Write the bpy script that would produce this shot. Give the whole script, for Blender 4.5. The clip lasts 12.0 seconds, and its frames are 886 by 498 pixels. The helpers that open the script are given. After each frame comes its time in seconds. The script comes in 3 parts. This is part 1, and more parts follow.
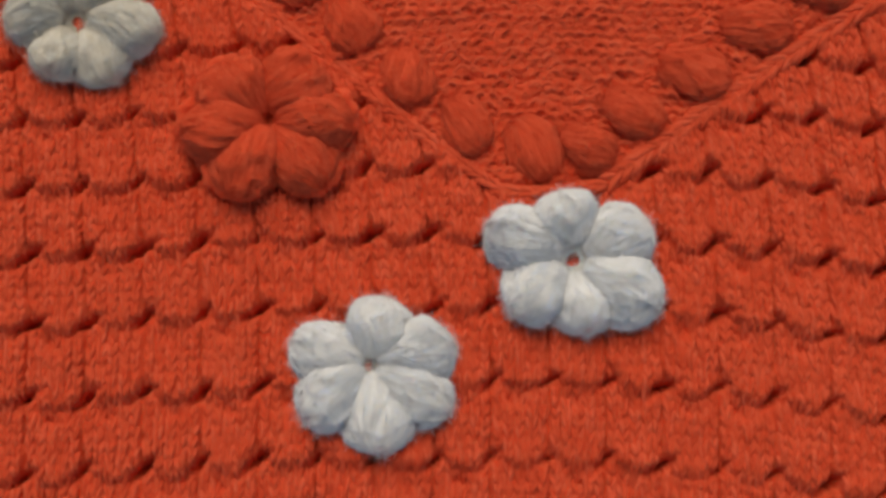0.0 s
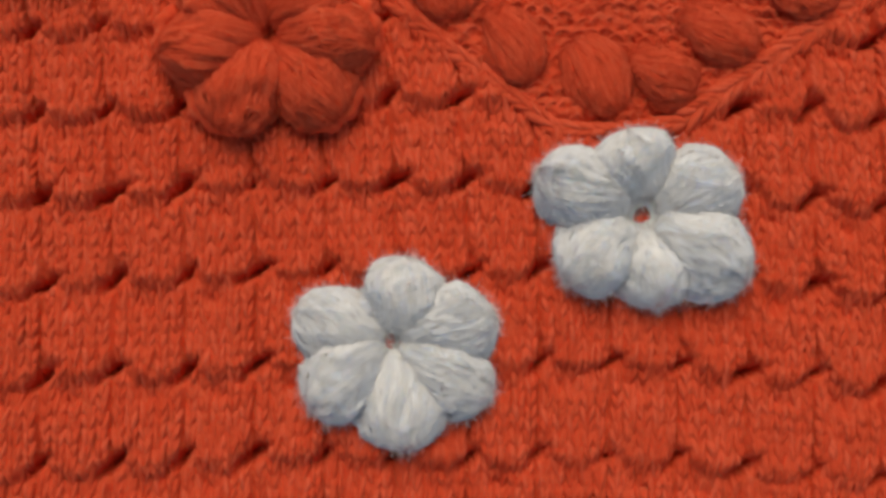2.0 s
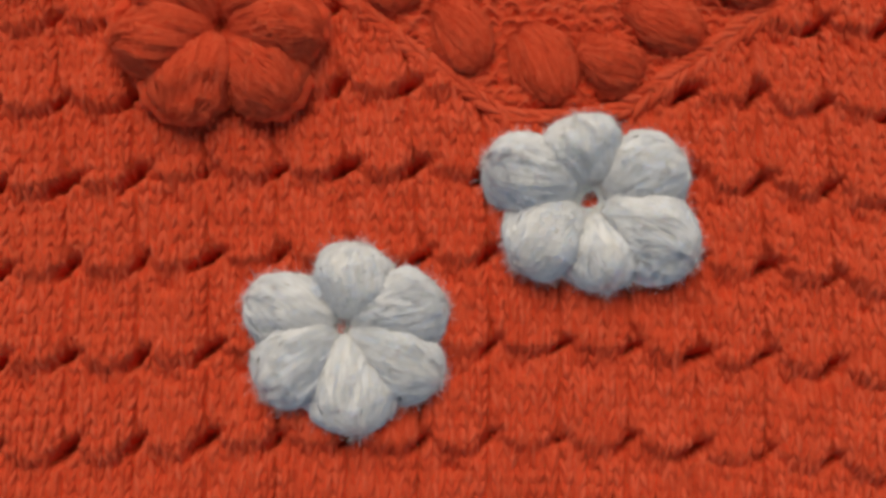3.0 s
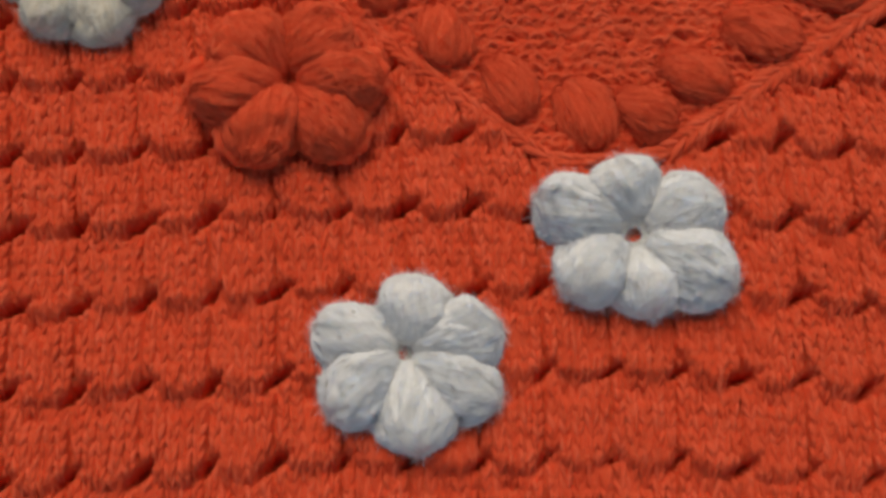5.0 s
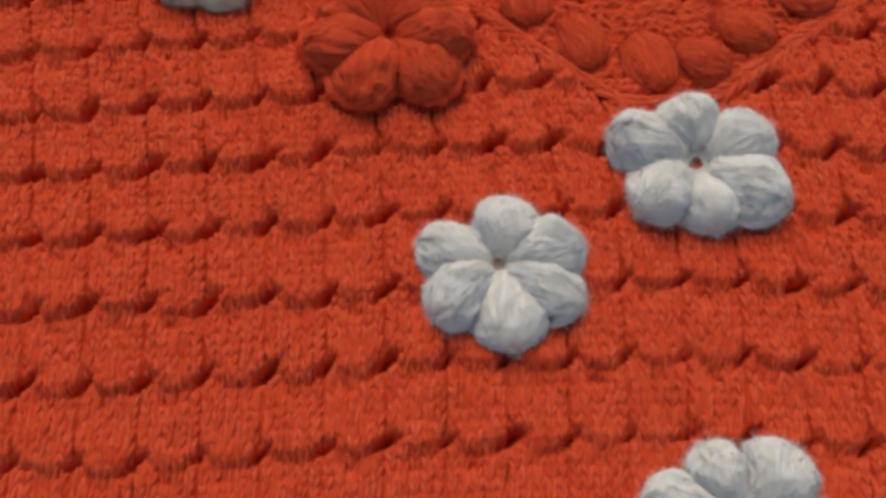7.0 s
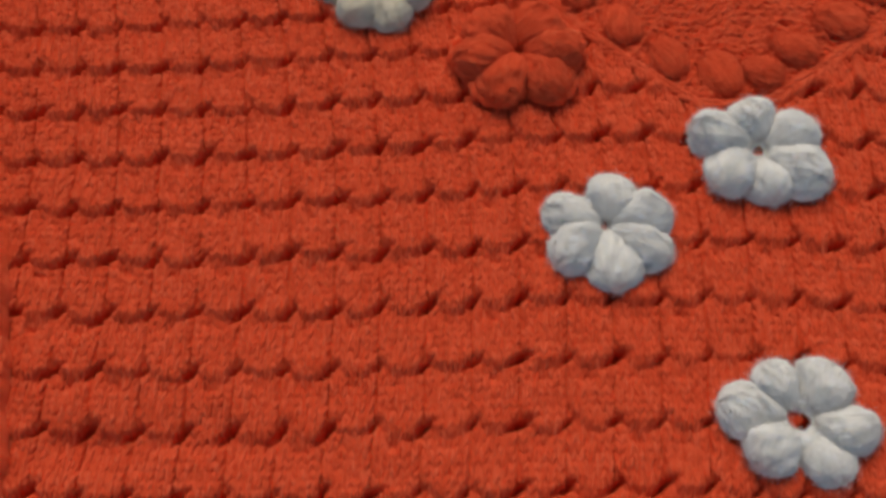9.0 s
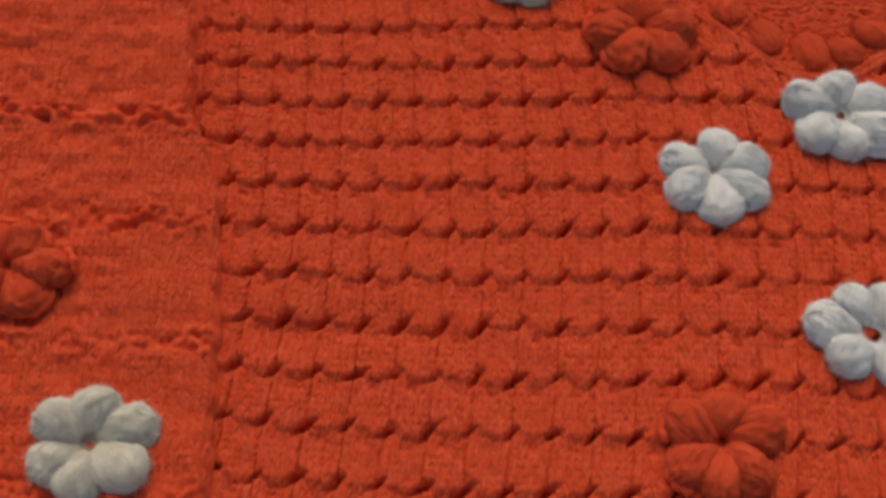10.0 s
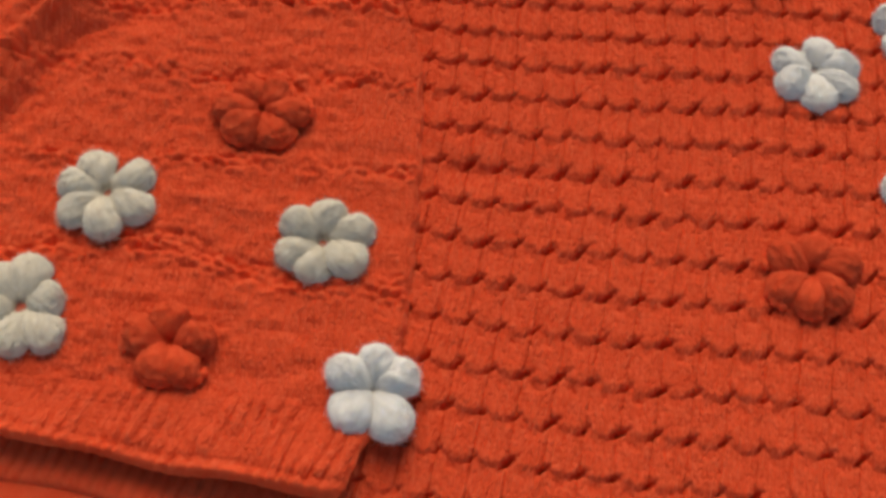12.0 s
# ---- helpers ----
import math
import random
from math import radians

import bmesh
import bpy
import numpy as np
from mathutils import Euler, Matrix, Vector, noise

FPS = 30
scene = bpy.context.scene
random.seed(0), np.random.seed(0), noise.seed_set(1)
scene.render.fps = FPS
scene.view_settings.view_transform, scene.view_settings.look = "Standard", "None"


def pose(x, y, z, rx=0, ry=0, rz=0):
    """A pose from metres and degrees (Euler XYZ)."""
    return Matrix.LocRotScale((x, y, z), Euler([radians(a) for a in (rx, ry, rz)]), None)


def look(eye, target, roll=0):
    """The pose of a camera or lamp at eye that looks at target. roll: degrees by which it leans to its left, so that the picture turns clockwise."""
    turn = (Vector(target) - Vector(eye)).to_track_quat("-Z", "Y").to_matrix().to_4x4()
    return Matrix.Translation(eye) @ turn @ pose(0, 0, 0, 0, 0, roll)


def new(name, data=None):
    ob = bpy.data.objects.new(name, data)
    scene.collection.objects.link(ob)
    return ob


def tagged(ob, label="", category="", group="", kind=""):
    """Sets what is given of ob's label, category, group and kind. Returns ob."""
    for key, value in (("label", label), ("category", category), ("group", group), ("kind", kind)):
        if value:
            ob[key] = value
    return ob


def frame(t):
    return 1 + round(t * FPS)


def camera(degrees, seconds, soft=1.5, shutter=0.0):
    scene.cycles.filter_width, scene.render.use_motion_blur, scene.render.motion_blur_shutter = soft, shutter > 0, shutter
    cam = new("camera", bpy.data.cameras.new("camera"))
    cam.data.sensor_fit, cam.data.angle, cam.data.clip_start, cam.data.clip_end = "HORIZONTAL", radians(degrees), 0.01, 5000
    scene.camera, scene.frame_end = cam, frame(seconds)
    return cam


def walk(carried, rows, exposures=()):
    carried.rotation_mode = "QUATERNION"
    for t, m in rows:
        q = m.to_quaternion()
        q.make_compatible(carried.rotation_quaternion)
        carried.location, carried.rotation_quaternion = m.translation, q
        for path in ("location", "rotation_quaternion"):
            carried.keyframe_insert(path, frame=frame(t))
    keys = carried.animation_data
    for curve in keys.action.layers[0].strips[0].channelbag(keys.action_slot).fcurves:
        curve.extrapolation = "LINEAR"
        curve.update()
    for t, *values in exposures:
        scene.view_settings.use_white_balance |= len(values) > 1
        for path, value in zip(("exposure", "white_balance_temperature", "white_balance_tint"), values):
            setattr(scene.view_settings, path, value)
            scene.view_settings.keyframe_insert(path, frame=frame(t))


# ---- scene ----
cam = camera(37.64, 12.0, soft=3.7)
PATH = [
    (0, pose(0.0053, -0.0123, 0.2627, 7.483, -2.087, -0.929)),
    (0.5, pose(0.0010, -0.0045, 0.2577, 5.725, -2.620, -0.617)),
    (1, pose(0.0026, -0.0032, 0.2371, 4.591, -2.239, -0.324)),
    (1.5, pose(-0.0012, -0.0007, 0.2181, 3.215, -2.421, -0.160)),
    (2, pose(-0.0011, 0.0026, 0.2143, 2.978, -2.651, -0.030)),
    (2.5, pose(0.0038, 0.0021, 0.2148, 3.283, -2.627, -0.509)),
    (2.7, pose(0.0088, -0.0023, 0.2154, 4.173, -2.126, -0.556)),
    (4.3, pose(0.0019, -0.0270, 0.2202, 11.189, -2.732, -1.268)),
    (4.5, pose(-0.0004, -0.0294, 0.2218, 12.241, -2.739, -1.365)),
    (5, pose(-0.0044, -0.0383, 0.2248, 13.989, -2.698, -1.416)),
    (5.5, pose(-0.0108, -0.0461, 0.2291, 15.083, -2.496, -1.529)),
    (6, pose(-0.0162, -0.0622, 0.2330, 17.770, -2.184, -1.651)),
    (6.5, pose(-0.0204, -0.0746, 0.2365, 18.649, -2.095, -1.961)),
    (8.3, pose(-0.0319, -0.0950, 0.2771, 20.136, -2.474, -2.700)),
    (8.5, pose(-0.0357, -0.1018, 0.2848, 20.490, -2.217, -2.206)),
    (9, pose(-0.0490, -0.1240, 0.3068, 21.006, -1.051, -1.206)),
    (9.5, pose(-0.0637, -0.1498, 0.3323, 21.528, -1.234, -0.332)),
    (10, pose(-0.0872, -0.1750, 0.3576, 22.239, -1.394, 1.100)),
    (10.5, pose(-0.1135, -0.2081, 0.3920, 22.677, -1.483, 2.829)),
    (11, pose(-0.1395, -0.2326, 0.4263, 22.721, -1.847, 4.036)),
    (11.5, pose(-0.1443, -0.2525, 0.4369, 22.872, -1.428, 5.415)),
    (12, pose(-0.1148, -0.2736, 0.4319, 23.412, 0.228, 5.378)),
]
walk(cam, PATH, [(0, -0.20, 7400, 10), (9, -0.24, 7500, 10), (10.5, -0.33, 7800, 11), (12, 0.03, 8300, 11)])

# ---- light ----
world = bpy.data.worlds.new("sky")
world.use_nodes = True
scene.world = world
wn = world.node_tree.nodes
sky = wn.new("ShaderNodeTexSky")
sky.sky_type, sky.sun_disc = "NISHITA", False
SUN_UP, SUN_FROM = radians(53), radians(-8)  # elevation; turn from +y towards +x
sky.sun_elevation, sky.sun_rotation = SUN_UP, SUN_FROM
world.node_tree.links.new(sky.outputs[0], wn["Background"].inputs[0])
wn["Background"].inputs[1].default_value = 0.125

sun = new("sun", bpy.data.lights.new("sun", "SUN"))
sun.data.energy, sun.data.angle, sun.data.color = 1.95, radians(42), (1.0, 0.95, 0.88)
sun_dir = Vector((math.sin(SUN_FROM) * math.cos(SUN_UP), math.cos(SUN_FROM) * math.cos(SUN_UP), math.sin(SUN_UP)))
sun.matrix_world = look(sun_dir, (0, 0, 0))


# ---- materials ----
def soft_fibre(p, radius, weight=0.55, depth=0.0016):
    """Light wanders a little way through the loose yarn."""
    p.inputs["Subsurface Weight"].default_value = weight
    p.inputs["Subsurface Scale"].default_value = depth
    p.inputs["Subsurface Radius"].default_value = radius


def wool(name, dark, mid, light, sheen, bump=0.00025, grain=1500, sheen_tint=(1, 0.6, 0.45)):
    """Brushed yarn: mottled dye, fine fibres and a soft sheen."""
    m = bpy.data.materials.new(name)
    m.use_nodes = True
    nt, p = m.node_tree, m.node_tree.nodes["Principled BSDF"]
    n, l = nt.nodes, nt.links
    at = n.new("ShaderNodeTexCoord")
    big, small, fibre = (n.new("ShaderNodeTexNoise") for _ in range(3))
    for tex, scale, detail, rough in ((big, 55, 3, 0.6), (small, 520, 4, 0.65), (fibre, grain, 3, 0.6)):
        l.new(at.outputs["Object"], tex.inputs["Vector"])
        tex.inputs["Scale"].default_value = scale
        tex.inputs["Detail"].default_value = detail
        tex.inputs["Roughness"].default_value = rough
    fibre.inputs["Distortion"].default_value = 1.2
    mix = n.new("ShaderNodeMath")
    mix.operation = "MULTIPLY_ADD"
    l.new(small.outputs["Fac"], mix.inputs[0])
    mix.inputs[1].default_value = 0.6
    l.new(big.outputs["Fac"], mix.inputs[2])
    mix2 = n.new("ShaderNodeMath")
    mix2.operation = "MULTIPLY_ADD"
    l.new(fibre.outputs["Fac"], mix2.inputs[0])
    mix2.inputs[1].default_value = 0.4
    l.new(mix.outputs[0], mix2.inputs[2])
    ramp = n.new("ShaderNodeValToRGB")
    ramp.color_ramp.elements[0].position, ramp.color_ramp.elements[0].color = 0.72, (*dark, 1)
    ramp.color_ramp.elements[1].position, ramp.color_ramp.elements[1].color = 1.28, (*light, 1)
    e = ramp.color_ramp.elements.new(1.0)
    e.color = (*mid, 1)
    l.new(mix2.outputs[0], ramp.inputs[0])
    l.new(ramp.outputs[0], p.inputs["Base Color"])
    p.inputs["Roughness"].default_value = 0.92
    p.inputs["Specular IOR Level"].default_value = 0.08
    p.inputs["Sheen Weight"].default_value = sheen
    p.inputs["Sheen Roughness"].default_value = 0.5
    p.inputs["Sheen Tint"].default_value = (*sheen_tint, 1)
    b = n.new("ShaderNodeBump")
    b.inputs["Strength"].default_value = 0.9
    b.inputs["Distance"].default_value = bump
    l.new(fibre.outputs["Fac"], b.inputs["Height"])
    l.new(b.outputs[0], p.inputs["Normal"])
    if light[2] > 0.3:
        soft_fibre(p, (1.0, 0.85, 0.68), 0.9, 0.0035)
    else:
        soft_fibre(p, (1.0, 0.45, 0.3))
    return m


ORANGE = wool("orange_wool", (0.63, 0.060, 0.020), (0.71, 0.080, 0.029), (0.77, 0.106, 0.042), 0.04, 0.00009, 1500, (1, 0.4, 0.25))
ORANGE_PUFF = wool("orange_puff_yarn", (0.63, 0.060, 0.020), (0.71, 0.080, 0.029), (0.77, 0.106, 0.042), 0.05, 0.00008, 2200, (1, 0.4, 0.25))
WHITE = wool("white_wool", (0.76, 0.74, 0.68), (0.82, 0.80, 0.75), (0.86, 0.85, 0.81), 0.25, 0.00005, 2600, (1, 1, 1))
# the same white yarn, with shade and its yellower light put into the colour
SHADED_WHITE = wool("shaded_white_wool", (0.60, 0.53, 0.40), (0.67, 0.60, 0.47), (0.72, 0.66, 0.54), 0.12, 0.00005, 2600, (1, 1, 0.9))


def strand_wool(name, colours, sheen, tint, gloss=0.12, rough=0.85, bump=0.00012):
    """Single strands of yarn, each with its own tone, and fine plies along them."""
    m = bpy.data.materials.new(name)
    m.use_nodes = True
    n, l, p = m.node_tree.nodes, m.node_tree.links, m.node_tree.nodes["Principled BSDF"]
    geo, ramp = n.new("ShaderNodeNewGeometry"), n.new("ShaderNodeValToRGB")
    l.new(geo.outputs["Random Per Island"], ramp.inputs[0])
    ramp.color_ramp.elements[0].color, ramp.color_ramp.elements[1].color = (*colours[0], 1), (*colours[2], 1)
    ramp.color_ramp.elements.new(0.5).color = (*colours[1], 1)
    at, grain, mix = n.new("ShaderNodeTexCoord"), n.new("ShaderNodeTexNoise"), n.new("ShaderNodeMix")
    l.new(at.outputs["Object"], grain.inputs["Vector"])
    grain.inputs["Scale"].default_value, grain.inputs["Detail"].default_value = 1400, 3
    mix.data_type, mix.blend_type = "RGBA", "OVERLAY"
    mix.inputs["Factor"].default_value = 0.25
    l.new(ramp.outputs[0], mix.inputs["A"])
    l.new(grain.outputs["Fac"], mix.inputs["B"])
    l.new(mix.outputs["Result"], p.inputs["Base Color"])
    p.inputs["Roughness"].default_value = rough
    p.inputs["Specular IOR Level"].default_value = gloss
    p.inputs["Sheen Weight"].default_value = sheen
    p.inputs["Sheen Tint"].default_value = (*tint, 1)
    fine, b = n.new("ShaderNodeTexNoise"), n.new("ShaderNodeBump")
    l.new(at.outputs["Object"], fine.inputs["Vector"])
    fine.inputs["Scale"].default_value, fine.inputs["Detail"].default_value, fine.inputs["Distortion"].default_value = 2200, 3, 1.5
    b.inputs["Strength"].default_value, b.inputs["Distance"].default_value = 0.9, bump
    l.new(fine.outputs["Fac"], b.inputs["Height"])
    l.new(b.outputs[0], p.inputs["Normal"])
    return m


ORANGE_STRAND = strand_wool("orange_strands", ((0.65, 0.070, 0.026), (0.71, 0.089, 0.035), (0.76, 0.112, 0.049)), 0.03, (1, 0.4, 0.25), 0.05)
WHITE_STRAND = strand_wool("white_strands", ((0.80, 0.775, 0.71), (0.85, 0.83, 0.775), (0.89, 0.88, 0.84)), 0.2, (1, 1, 1), 0.5, 0.45)
# strands of the white yarn, darkened and yellowed in colour for the shade
SHADED_WHITE_STRAND = strand_wool("shaded_white_strands", ((0.68, 0.61, 0.48), (0.73, 0.665, 0.54), (0.77, 0.715, 0.60)), 0.15, (1, 1, 0.9))
STRANDS_OF = {"white_wool": WHITE_STRAND, "shaded_white_wool": SHADED_WHITE_STRAND, "orange_puff_yarn": ORANGE_STRAND}
CLOTH = wool("table_cloth", (0.10, 0.045, 0.03), (0.13, 0.06, 0.04), (0.16, 0.08, 0.05), 0.05)

CM = 0.01


# ---- mesh helpers; shapes are worked out in centimetres ----
def mesh_from(name, verts, faces, material):
    """A smooth mesh from arrays of points (cm) and quads."""
    verts, faces = np.asarray(verts, np.float32) * CM, np.asarray(faces, np.int32)
    me = bpy.data.meshes.new(name)
    me.vertices.add(len(verts))
    me.vertices.foreach_set("co", verts.ravel())
    me.loops.add(faces.size)
    me.loops.foreach_set("vertex_index", faces.ravel())
    me.polygons.add(len(faces))
    me.polygons.foreach_set("loop_start", np.arange(0, faces.size, 4, dtype=np.int32))
    me.polygons.foreach_set("use_smooth", np.ones(len(faces), bool))
    me.update(calc_edges=True)
    me.materials.append(material)
    return me


def part_mesh(name, me, parent, label=""):
    ob = new(name, me)
    ob.parent = parent
    return tagged(ob, label)


def quads(rows, cols, closed=False):
    r, c = np.meshgrid(np.arange(rows - 1), np.arange(cols if closed else cols - 1), indexing="ij")
    d = (c + 1) % cols
    return np.stack([r * cols + c, r * cols + d, (r + 1) * cols + d, (r + 1) * cols + c], -1).reshape(-1, 4)


def smooth(a, lo, hi):
    t = np.clip((a - lo) / (hi - lo), 0, 1)
    return t * t * (3 - 2 * t)


def value_noise(x, y, seed):
    """Smooth noise in -1..1 on a unit lattice."""
    table = np.random.default_rng(seed).uniform(-1, 1, (256, 256))
    xi, yi = np.floor(x).astype(int), np.floor(y).astype(int)
    fx, fy = x - xi, y - yi
    fx, fy = fx * fx * (3 - 2 * fx), fy * fy * (3 - 2 * fy)
    a, b = xi & 255, yi & 255
    c, d = (xi + 1) & 255, (yi + 1) & 255
    return (table[a, b] * (1 - fx) + table[c, b] * fx) * (1 - fy) + (table[a, d] * (1 - fx) + table[c, d] * fx) * fy


def cell_random(i, j, seed):
    """One random number in -1..1 for each whole pair."""
    table = np.random.default_rng(seed).uniform(-1, 1, (256, 256))
    return table[np.floor(i).astype(int) & 255, np.floor(j).astype(int) & 255]


def knit(c, r, lean=0.9):
    """Stocking stitch: columns c and rows r of V-shaped loops of yarn, height 0..1."""
    fc = c - np.floor(c)
    leg = np.abs(fc - 0.5) * 2
    ph = r - lean * leg + 0.22 * np.sin(5.1 * np.floor(c) + 1.3 * r) + 0.4 * value_noise(0.55 * c, 0.6 * r, 7)
    lobe = 0.5 + 0.5 * np.cos(2 * math.pi * ph)
    column = np.sin(math.pi * fc) ** 0.7 - 0.30 * np.exp(-((leg / 0.28) ** 2))
    return np.clip(column, 0, 1) * (0.82 + 0.18 * lobe) * (1 + 0.22 * np.sin(12.9 * np.floor(c) + 0.9 * r) + 0.3 * value_noise(c, 0.45 * r, 6))


def purl(c, r):
    """Reverse stocking stitch: interlocking little arcs, height 0..1."""
    k = np.floor(r)
    a = np.abs(np.sin(math.pi * (c + 0.5 * (k % 2) + 0.22 * cell_random(c, r, 3))))
    fr = r - k
    arc = np.sin(math.pi * np.clip(fr + 0.75 * (a - 0.5), 0, 1)) ** 0.8
    return arc * (0.30 + 0.70 * a) * (1 + 0.35 * cell_random(c, r, 4))


# ---- the garment ----
def lattice(x, y):
    """Column and row numbers of the honeycomb pattern; the rows bow and widen with the cut of the front."""
    u, v = (x - 0.13) / 10, (y + 2.13) / 10
    i = 0.019 - 0.278 * v + 0.613 * v**2 + 0.237 * v**3 + 8.613 * u - 0.135 * u * v - 0.054 * u * v**2 + 0.01 * u**2 - 0.221 * u**2 * v + 0.078 * u**3
    j = -0.066 + 6.468 * v + 0.461 * v**2 + 0.119 * v**3 - 0.051 * u - 0.221 * u * v - 0.029 * u * v**2 + 0.35 * u**2 + 0.103 * u**2 * v + 0.222 * u**3
    return i, j


def neck_edge(x):
    """The line of the neckline: a blunt V."""
    left, right, low = 6.36 - 0.811 * (x + 1.0), 3.82 + 0.641 * (x - 5.21), 3.35 + 0 * x
    k = 5.0
    return np.log(np.exp(k * left) + np.exp(k * right) + np.exp(k * low)) / k


def drape(x, y):
    """The cloth's own slow waves, with the dents beside the sleeve."""
    z = 0.05 * value_noise(x / 4.1 + 7, y / 3.7 + 3, 21) + 0.025 * value_noise(x / 1.7, y / 1.9, 22)
    z -= 0.30 * np.exp(-(((x + 12.6) / 1.1) ** 2 + ((y + 5.6) / 0.55) ** 2))
    z -= 0.14 * np.exp(-(((x + 10.2) / 1.3) ** 2 + ((y + 5.3) / 0.5) ** 2))
    z -= 0.45 * np.exp(-(((x + 14.5) / 0.9) ** 2 + ((y + 17.4) / 1.5) ** 2))
    return z


def eyelet(i, j):
    """1 in the middle of the slanting hole where four scales meet, 0 away from it."""
    ni, nj = np.round(i), np.round(j)
    dx, dy = (i - ni) * 1.17 - 0.02, (j - nj) * 1.52 - 0.03
    lean = 0.62 + 0.16 * cell_random(ni + 0.5, nj + 0.5, 47)
    ca, sa = np.cos(lean), np.sin(lean)
    along = dx * ca + dy * sa
    thick = -dx * sa + dy * ca + 0.25 * along**2
    size = 1 + 0.28 * cell_random(ni + 0.5, nj + 0.5, 43)
    return size * np.exp(-((along / (0.25 * size)) ** 2 + (thick / (0.062 * size)) ** 2))


def honeycomb_height(x, y, stitched=0.10):
    i, j = lattice(x, y)
    i = i + 0.05 * value_noise(x / 0.9, y / 0.9, 31) + 0.025 * value_noise(x / 0.22, y / 0.3, 32)
    j = j + 0.06 * value_noise(x / 0.8, y / 0.8, 33) + 0.03 * value_noise(x / 0.2, y / 0.2, 34)
    fi = i - np.floor(i)
    across = 2 * fi - 1
    scallop = 0.12 - 0.13 * across**2 - 0.16 * across**4 + 0.07 * across
    jj = j + scallop
    fv = jj - np.floor(jj)
    puff = cell_random(i, jj, 41)
    # each scale swells towards its lower rim and eases over it
    rim = smooth(fv, 0.0, 0.15) * (1 - 0.55 * smooth(fv, 0.14, 0.50) - 0.42 * smooth(fv, 0.45, 0.95))
    h = (0.118 + 0.025 * puff) * rim * (1 - 0.2 * across**4) - 0.10 * across**2
    # the hollow below the rim of the scale above
    h -= (0.12 + 0.07 * cell_random(i, jj, 46)) * np.exp(-(((across + 0.12 + 0.12 * cell_random(i, jj, 48)) / 0.33) ** 2 + ((fv - 0.86) / 0.085) ** 2))
    # a thin scalloped crease under each rim
    h -= (0.065 + 0.045 * value_noise(x / 0.7, y / 0.7, 49)) * np.exp(-(((np.minimum(fv + 0.015, 1.015 - fv)) / 0.048) ** 2))
    # gathers between neighbouring scales
    line = np.exp(-((np.minimum(fi, 1 - fi) / 0.05) ** 2))
    h -= 0.105 * line * (1 - 0.75 * smooth(fv, 0.55, 0.95))
    # slanting eyelets where four scales meet
    e = eyelet(i, j)
    h -= 0.50 * e
    # stitches
    st = knit(5 * i, 7.4 * j)
    h += stitched * st * (0.85 + 0.35 * value_noise(x / 0.5, y / 0.5, 44))
    h += 0.010 * value_noise(x / 0.075, y / 0.13, 45)
    return h


def yoke_height(x, y):
    """Fine reverse stitches inside the neckline, with a row of small eyelets."""
    c = x / 0.26 + 0.5 * value_noise(x / 1.2, y / 1.2, 51) + 0.25 * value_noise(x / 0.3, y / 0.3, 54)
    r = (y + 0.012 * (x - 3.8) ** 2) / 0.19 + 0.45 * value_noise(x / 0.7, y / 0.7, 55) + 0.25 * value_noise(x / 0.25, y / 0.25, 56)
    h = -0.05 + 0.095 * purl(c, r) + 0.020 * value_noise(x / 0.07, y / 0.07, 52) + 0.03 * value_noise(x / 0.5, y / 0.4, 57)
    below = y - neck_edge(x)
    fx = x / 1.08 - np.round(x / 1.08)
    h -= 0.16 * np.exp(-((fx * 1.08 / 0.11) ** 2 + ((y - 5.72 - 0.02 * (x - 3.8) ** 2 - 0.1 * value_noise(x, y, 58)) / 0.07) ** 2))
    return h + 0.12 * (1 - smooth(below, 0.0, 1.3)) * value_noise(x / 0.30, y / 0.25, 53)


def front_height(x, y):
    border = np.minimum(np.minimum(13.0 - x, 9.0 - y), y + 20.5)
    t = smooth(y - neck_edge(x), -0.10, 0.14)
    return drape(x, y) + honeycomb_height(x, y) * (1 - t) + yoke_height(x, y) * t - 0.7 * (1 - smooth(border, 0.0, 0.9))


def pick(verts, faces, keep, name, material):
    """A mesh of the faces to keep alone."""
    faces = faces[keep]
    used, inverse = np.unique(faces, return_inverse=True)
    return mesh_from(name, verts[used], inverse.reshape(-1, 4), material)


garment = tagged(new("knitted_garment"), "orange hand-knitted wool garment spread flat, honeycomb stitch front", "garment")

STEP = 0.05
gx, gy = np.arange(-17.5, 13.0, STEP), np.arange(-20.5, 9.0, STEP)
X, Y = np.meshgrid(gx, gy)
Z = front_height(X, Y)
verts = np.stack([X, Y, Z], -1).reshape(-1, 3)
faces = quads(len(gy), len(gx))
mid = verts[faces[:, 0]]
inside = mid[:, 1] > neck_edge(mid[:, 0])
part_mesh("front_panel", pick(verts, faces, ~inside, "front_panel", ORANGE), garment, "orange honeycomb stitch with slanting eyelets")
part_mesh("yoke", pick(verts, faces, inside, "yoke", ORANGE), garment, "fine reverse stitch inside the neckline")


